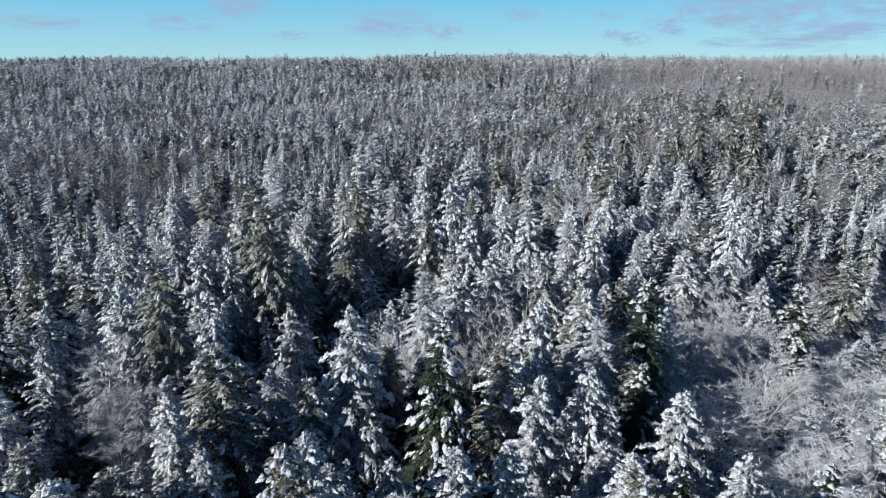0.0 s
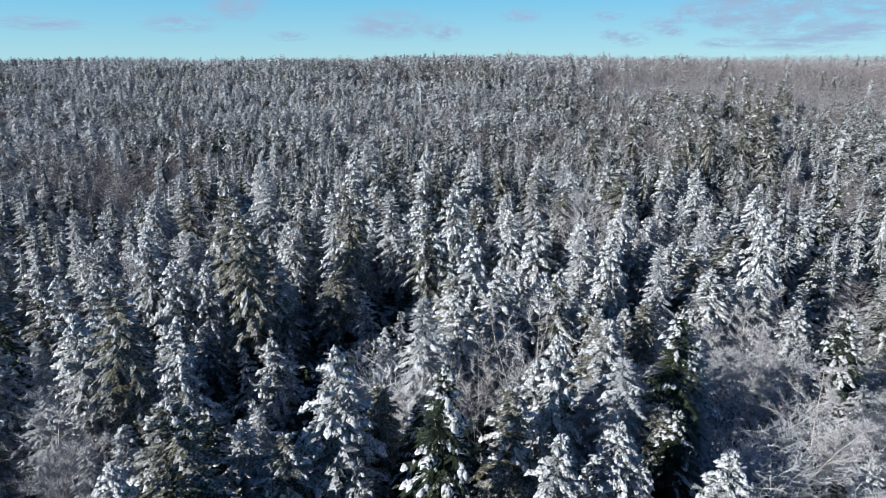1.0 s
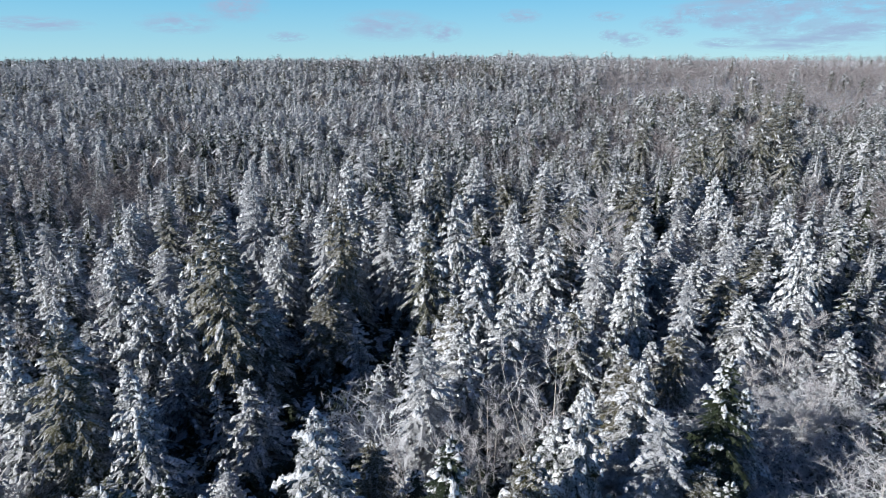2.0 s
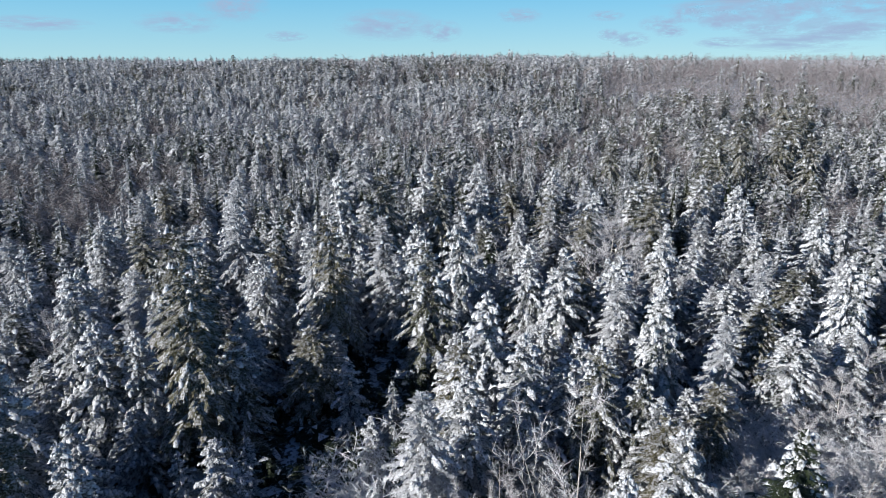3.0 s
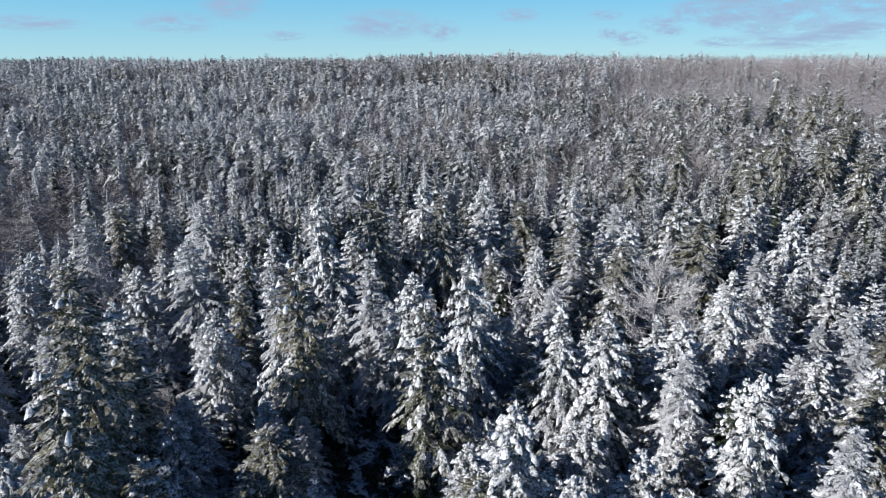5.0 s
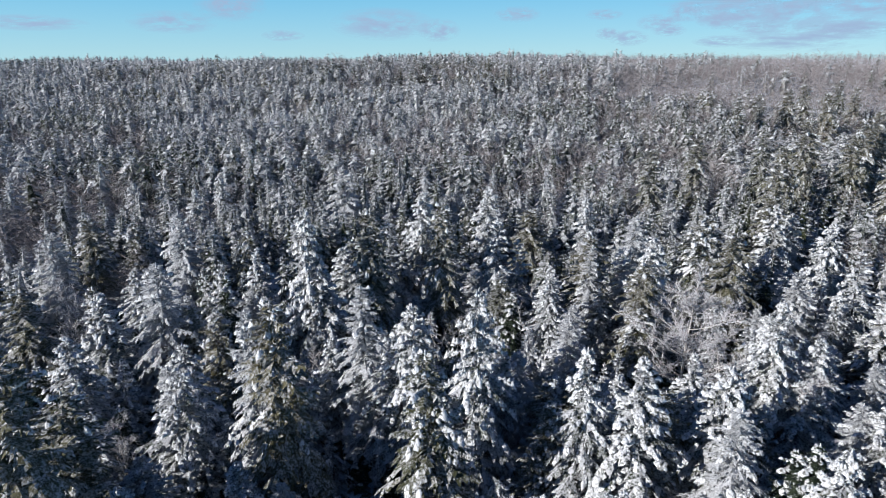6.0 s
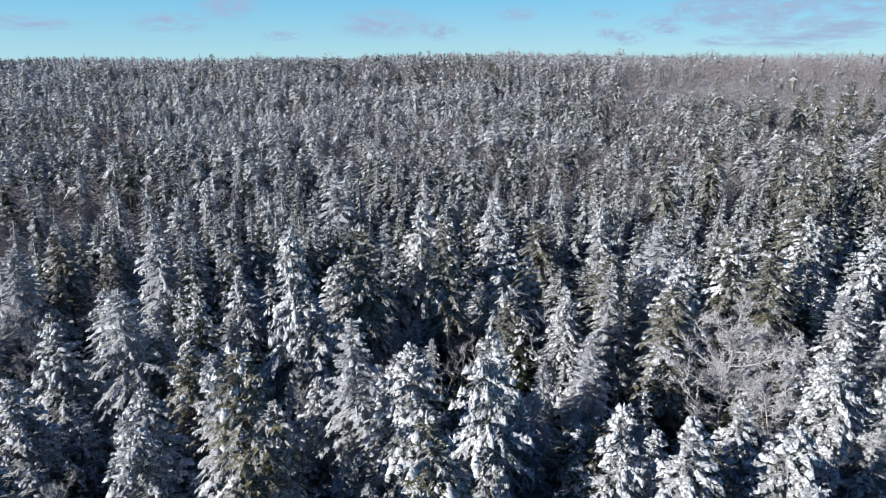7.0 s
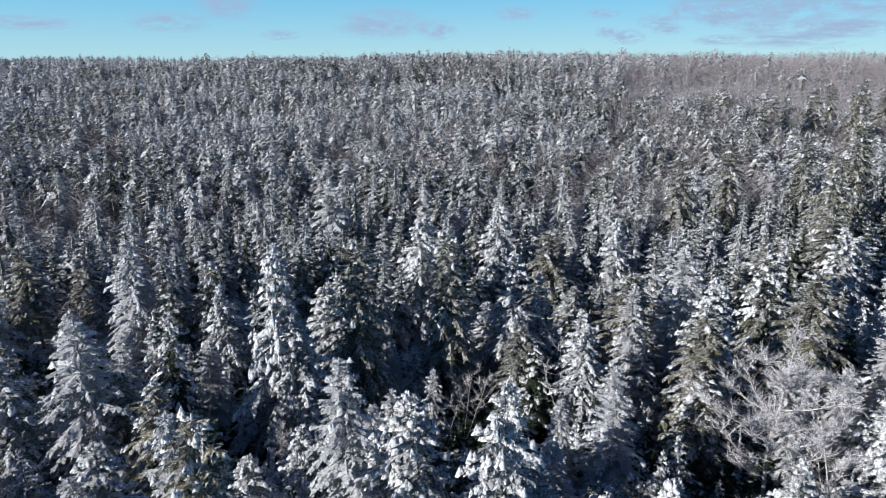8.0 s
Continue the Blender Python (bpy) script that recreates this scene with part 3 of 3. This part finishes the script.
def sight(x, y):
    """How high a tree may grow here without hiding the marked ones behind it."""
    most = 30.0
    for p, q, h in taken + glades:
        d = q - y
        if 0 < d < 10 and abs(x - p * (45 - d) / 45) < 2.3:
            most = min(most, 0.45 * h + (30 - 0.45 * h) * d / 45)
    return most


rng = random.Random(11)
y = -60.0
while y < 1000:
    step = 3.4 if y < 114 else 2.9 if y < 160 else 2.7 if y < 240 else 3.2 if y < 380 else 8.0 if y < 480 else 13.0
    reach = max(0.76 * y + 14, 55)
    x = -reach - (22 if y < 200 else 0)
    while x < reach:
        px, py = x + rng.uniform(-0.46, 0.46) * step, y + rng.uniform(-0.46, 0.46) * step
        x += step
        if crowded(px, py, 2.8) or open_ground(px, py) or any((px - p) ** 2 + (py - q) ** 2 < 5.0 for p, q in hollows):
            continue
        near = closeness(px, py) if py > 16 else 60.0
        stand = wave(px, py, 28, 3.1)
        leafy = wave(px, py, 45, 9.7) + 0.45 * wave(px, py, 13, 5.2) + (0.36 if py > 200 and px > 0.2 * py else 0) + 0.08 * (py > 150)
        leafy += 0.3 if ((px - 36) / 16) ** 2 + ((py - 62) / 22) ** 2 < 1 else 0
        if near > 56 and rng.random() < (0.10 if near < 105 else 0.14):
            continue
        h = 9.0 + 2.6 * stand + rng.gauss(0, 2.0 if near < 56 else 1.4)
        if near < 105 and rng.random() < 0.16:
            h *= 0.6
        h = max(3.5, min(h, 15)) + (1.5 if py > 300 else 0)
        if py > 200 and rng.random() < 0.05:
            h *= rng.uniform(1.08, 1.26)
        if py < 160:
            h = min(h, sight(px, py))
            if h < 3:
                continue
        band = 3 * (px / max(py, 1) - 0.06) * min(1, (py - 225) / 60) + 0.7 * wave(px, py, 26, 6.6) if py > 225 else 0
        bare = rng.random() < min(band, 0.88) or leafy > (0.30 if py < 140 else 0.24) and rng.random() < (0.75 if py < 140 else 0.9 if py > 240 and px > 0.15 * py else 0.6) or rng.random() < (0.05 if py < 140 else 0.10)
        inside = abs(px) < 0.76 * py + 3 and py > 19
        if near < 56 and inside:
            kind = "light_birch" if bare else "young" if h < 6 else "olive" if rng.random() < 0.08 else "pine" if rng.random() < 0.1 else "rimed" if rng.random() < 0.2 else "dark" if rng.random() < 0.1 else "fir" if rng.random() < 0.5 else "spruce"
            if near > 38 and kind in ("fir", "spruce"):
                kind = "light_" + kind
            if COUNT.get(kind, 0) < 295:
                plant(kind, rng, px, py, h * (0.95 if bare else 1), rng.uniform(0.85, 1.2))
                continue
        # trees out of view, added to carry the forest on and cast shade
        if py <= 16 or abs(px) > 0.76 * py + 5:
            around.append((px, py, h))
        elif near < 105:
            (bare_middle if bare else middle).append((px, py, h))
        elif near < 195:
            (bare_distant if bare else distant).append((px, py, h))
        elif py < 372:
            (bare_ridge if bare else ridge).append((px, py, h))
        else:
            (bare_ridge if bare else crest).append((px, py, h))
    y += step * 0.95


def forest(name, label, category, spots, shapes, materials, seed, broad=1.0):
    """Many trees in one mesh."""
    rng = np.random.default_rng(seed)
    spots = np.array(spots)
    made = [s.arrays() for s in shapes]
    if len(materials) >= 3:  # every third tree has olive needles
        made = [(v, f, np.where(m == 0, 2, m) if k % 3 == 2 else m) for k, (v, f, m) in enumerate(made)]
    which = rng.integers(0, len(made), len(spots))
    vs, fs, ms, base = [], [], [], 0
    for k, (v, f, m) in enumerate(made):
        mine = spots[which == k]
        n = len(mine)
        turn = rng.uniform(0, 2 * np.pi, n)[:, None]
        tall = (mine[:, 2] / TALL)[:, None]
        w = broad * (0.4 + 0.6 * tall) * rng.uniform(0.8, 1.25, (n, 1))
        lean = rng.normal(0, 0.025, (n, 2))
        x = (v[:, 0] * np.cos(turn) - v[:, 1] * np.sin(turn)) * w + v[:, 2] * lean[:, :1]
        y = (v[:, 0] * np.sin(turn) + v[:, 1] * np.cos(turn)) * w + v[:, 2] * lean[:, 1:]
        z = v[:, 2] * tall + ground_z(mine[:, 0], mine[:, 1])[:, None]
        vs.append(np.stack([x + mine[:, :1], y + mine[:, 1:2], z], -1).reshape(-1, 3))
        if len(materials) == 4:  # whole stands of pines or with darker needles
            stand = np.array([wave(p, q, 22 + 0.1 * q, 7.3) + 0.35 * wave(p, q, 7, 1.9) for p, q, _ in mine])
            piny = np.array([wave(p, q, 40, 2.2) + 0.5 * wave(p, q, 9, 4.4) + (0.2 if p > 0.3 * q else -0.2) for p, q, _ in mine])
            kind = np.where(piny > 0.1, 2, np.where(stand > 0.12, 3, 0))[:, None]
            ms.append(np.where((m[None] != 1) & (kind > 0), kind, m[None]).ravel())
        else:
            ms.append(np.tile(m, n))
        fs.append((f[None] + (np.arange(n) * len(v))[:, None, None] + base).reshape(-1, 3))
        base += n * len(v)
    ob = new(name, mesh_of(name, np.concatenate(vs), np.concatenate(fs), np.concatenate(ms), materials))
    tagged(ob, label, category, kind="stuff")


for x, y, top in ((-171.0, 334.6, 30.2), (-110.0, 290.2, 24.5), (-178.0, 330.0, 29.5), (-150.0, 338.0, 30.0)):
    ridge.append((x, y, top - float(ground_z(x, y))))
forest("conifer_forest", "dense snow-dusted spruce and fir forest", "forest", middle, [plain_conifer(200 + k, 2.6 + 0.12 * k, 64, 0.32 + 0.09 * (k * 3 % 8)) for k in range(8)], [STAND_NEEDLES, CLUMPED_SNOW, STAND_OLIVE], 1)
forest("distant_conifer_forest", "grey-white conifer forest on the rising slope", "forest", distant, [far_conifer(230 + k, 2.7 + 0.12 * k, 66, 0.19, 0.2 + 0.06 * (k * 3 % 8), 0.52) for k in range(8)], [FAR_FROSTED, CLUMPED_SNOW, FAR_OLIVE, FAR_NEEDLES], 2, 1.3)
forest("surrounding_forest", "unseen snowy conifer forest beside and behind the view, added to go on and cast shade", "forest", around, [far_conifer(310 + k, 2.8 + 0.12 * k, 26, 0.42, 0.36 + 0.045 * k, 0.1) for k in range(8)], [FAR_NEEDLES, CLUMPED_SNOW, FAR_OLIVE], 8)
forest("ridge_conifer_forest", "far conifer forest along the ridge", "forest", ridge, [far_conifer(240 + k, 2.8 + 0.12 * k, 48, 0.23, 0.2 + 0.06 * (k * 3 % 8), 0.55) for k in range(8)], [FAR_FROSTED, CLUMPED_SNOW, FAR_OLIVE, FAR_NEEDLES], 5, 1.45)
forest("crest_conifer_forest", "conifers on the skyline of the ridge", "forest", crest, [far_conifer(250 + k, 2.9 + 0.12 * k, 22, 0.38, 0.22 + 0.08 * (k * 3 % 8)) for k in range(8)], [FAR_FROSTED, CLUMPED_SNOW, FAR_OLIVE, FAR_NEEDLES], 7, 1.5)
forest("birch_wood", "bare rime-covered birches among the conifers", "forest", bare_middle, [far_broadleaf(260 + k, 2.8, 190, 0.035) for k in range(6)], [BARE_WOOD], 3)
forest("distant_birch_wood", "pale bare birch wood on the rising slope", "forest", bare_distant, [far_broadleaf(280 + k, 3.2, 90, 0.055) for k in range(6)], [BARE_WOOD], 4)
forest("ridge_birch_wood", "far brownish-grey bare woods along the ridge", "forest", bare_ridge, [far_broadleaf(290 + k, 3.4, 42, 0.085) for k in range(6)], [BARE_WOOD], 6)

# dark needles on added saplings stand in for deep shade on the floor
rng = random.Random(17)
saplings = []
y = 22.0
while y < 112:
    x = -0.76 * y - 2
    while x < 0.76 * y + 2:
        px, py = x + rng.uniform(-0.9, 0.9), y + rng.uniform(-0.9, 0.9)
        x += 1.9
        if closeness(px, py) < 58 and not crowded(px, py, 0.9):
            saplings.append((px, py, rng.uniform(0.8, 2.8)))
    y += 1.9
forest("undergrowth", "dark saplings and brush with little snow, added to deepen the shade between the trees", "undergrowth", saplings, [far_conifer(300 + k, 3.0, 26, 0.34, 0.12, 0.05) for k in range(6)], [DARK_NEEDLES, SNOW], 9)

rng = random.Random(21)
for _ in range(2500):
    if COUNT.get("shrub", 0) > 220:
        break
    x, y = rng.uniform(12, 42), rng.uniform(29, 65)
    if (((x - 28) / 13) ** 2 + ((y - 51) / 13) ** 2 < 1 or ((x - 21.5) / 6.5) ** 2 + ((y - 36) / 6.5) ** 2 < 1) and not crowded(x, y, 0.8):
        if rng.random() < 0.28:
            plant("young", rng, x, y, rng.uniform(2.5, 6.5), rng.uniform(0.9, 1.2))
        else:
            plant("shrub", rng, x, y, rng.uniform(2.4, 5.4), rng.uniform(0.9, 1.3))


# ---- dead wood ----
snag = make_broadleaf("dead_birch", "dead leaning birch with bare snow-white stems", 131, 3.0, 2, 5, 160, 0.13, 0.02, category="dead tree")
snag.matrix_basis = pose(8.6, 99.0, float(ground_z(8.6, 99.0)), 3, -9, 40) @ Matrix.Diagonal((0.8, 0.8, 0.82, 1))


def fallen_log(x, y, length, turn):
    """A fallen trunk with a strip of snow along its top."""
    rng = random.Random(5)
    log = tagged(new("fallen_log"), "dark fallen trunk lying on the snow", "log")
    log.matrix_basis = pose(x, y, float(ground_z(x, y)) + 0.14, 0, -4, turn)
    wood, cap = Shape(), Shape()
    line = [(length * q / 6, rng.uniform(-0.05, 0.05), rng.uniform(-0.03, 0.03)) for q in range(7)]
    wood.tube(line, [0.2 - 0.015 * q for q in range(7)], 8)
    points = [(px, py + w * (0.13 - 0.01 * q), pz + up - 0.014 * q) for q, (px, py, pz) in enumerate(line) for w, up in ((-1, 0.15), (0, 0.26), (1, 0.15))]
    faces = [face for q in range(0, 18, 3) for face in ((q, q + 3, q + 4), (q, q + 4, q + 1), (q + 1, q + 4, q + 5), (q + 1, q + 5, q + 2))]
    cap.put(points, faces)
    part("trunk", wood, [BARK], log)
    part("snow_cap", cap, [SNOW], log, "strip of snow on the log", True)


fallen_log(-38.4, 104.6, 4.6, 72)


# ---- clouds ----
def cloud_material():
    m = Nodes("thin_cloud")
    puffs = m.add("ShaderNodeTexNoise", Scale=2.2, Detail=6.0, Roughness=0.62)
    spot = m.add("ShaderNodeVectorMath")
    spot.operation = "MULTIPLY_ADD"
    m.link(m.add("ShaderNodeObjectInfo").outputs["Random"], spot.inputs[1])
    spot.inputs[0].default_value = (37.0, 11.0, 23.0)
    m.link(m.coords().outputs["Object"], spot.inputs[2])
    m.link(spot.outputs[0], puffs.inputs["Vector"])
    puffs = puffs.outputs["Fac"]
    ball = m.add("ShaderNodeTexGradient")
    ball.gradient_type = "SPHERICAL"
    m.link(m.coords().outputs["Object"], ball.inputs["Vector"])
    body = m.maths("MULTIPLY", m.ramp(ball.outputs["Fac"], (0.0, 0.0), (0.6, 1.0)), m.ramp(puffs, (0.36, 0.0), (0.60, 1.0)))
    # the emission stands in for sunlight scattered by the cloud
    glow, clear, both = m.add("ShaderNodeEmission", Color=(0.30, 0.40, 0.54, 1), Strength=1.0), m.add("ShaderNodeBsdfTransparent"), m.add("ShaderNodeMixShader")
    m.link(m.maths("MULTIPLY", body, 0.95), both.inputs[0])
    m.link(clear.outputs[0], both.inputs[1])
    m.link(glow.outputs[0], both.inputs[2])
    m.link(both.outputs[0], m.tree.nodes["Material Output"].inputs["Surface"])
    return m.mat


def build_clouds():
    """Faint clouds far behind the ridge: bearing and height in degrees, width and depth in metres."""
    rng = random.Random(8)
    mat = cloud_material()
    first = None
    banks = [
        (-17.1, 4.03, 450, 165), (-21.6, 2.65, 530, 115), (-4.7, 2.66, 700, 175), (-0.0, 2.17, 310, 125), (6.8, 3.39, 310, 85), (25.2, 4.04, 1120, 95),
        (27.9, 3.19, 500, 190), (22.9, 2.72, 280, 95), (28.6, 1.21, 840, 125), (32.6, 3.5, 560, 135), (16.1, 1.41, 260, 85), (14.4, 1.79, 170, 65),
        (19.2, 1.96, 220, 60), (23.2, 1.09, 340, 60), (-13.1, 1.7, 280, 60), (-31.4, 2.43, 620, 75), (25.9, 2.08, 340, 65), (31.9, 1.96, 500, 65),
        (20.3, 3.37, 220, 105),
        (31.5, 2.0, 520, 120), (24.0, 3.2, 560, 150), (18.5, 2.6, 300, 90), (14.0, 3.3, 240, 60),
    ]
    for bearing, climb, broad, deep in banks:
        b, c = radians(bearing), radians(climb)
        m = pose(4300 * math.sin(b), 4300 * math.cos(b), 30 + 4300 * math.tan(c), 0, 0, -bearing) @ Matrix.Diagonal((broad * 0.5, 60, deep * 0.62, 1))
        if first is None:
            shape = Shape()
            rim = [(math.cos(q * 0.3927), 0.0, math.sin(q * 0.3927)) for q in range(16)]
            shape.put([(0, -0.3, 0)] + rim, [(0, 1 + q, 1 + (q + 1) % 16) for q in range(16)])
            first = tagged(new("cloud", mesh_of("cloud", *shape.arrays(), [mat], True)), "faint lilac-grey cloud low above the ridge", "cloud", "clouds above the ridge")
            first.matrix_basis = m
        else:
            copy_thing(first, m @ Matrix.Diagonal([1 / q for q in first.scale] + [1]))


build_clouds()
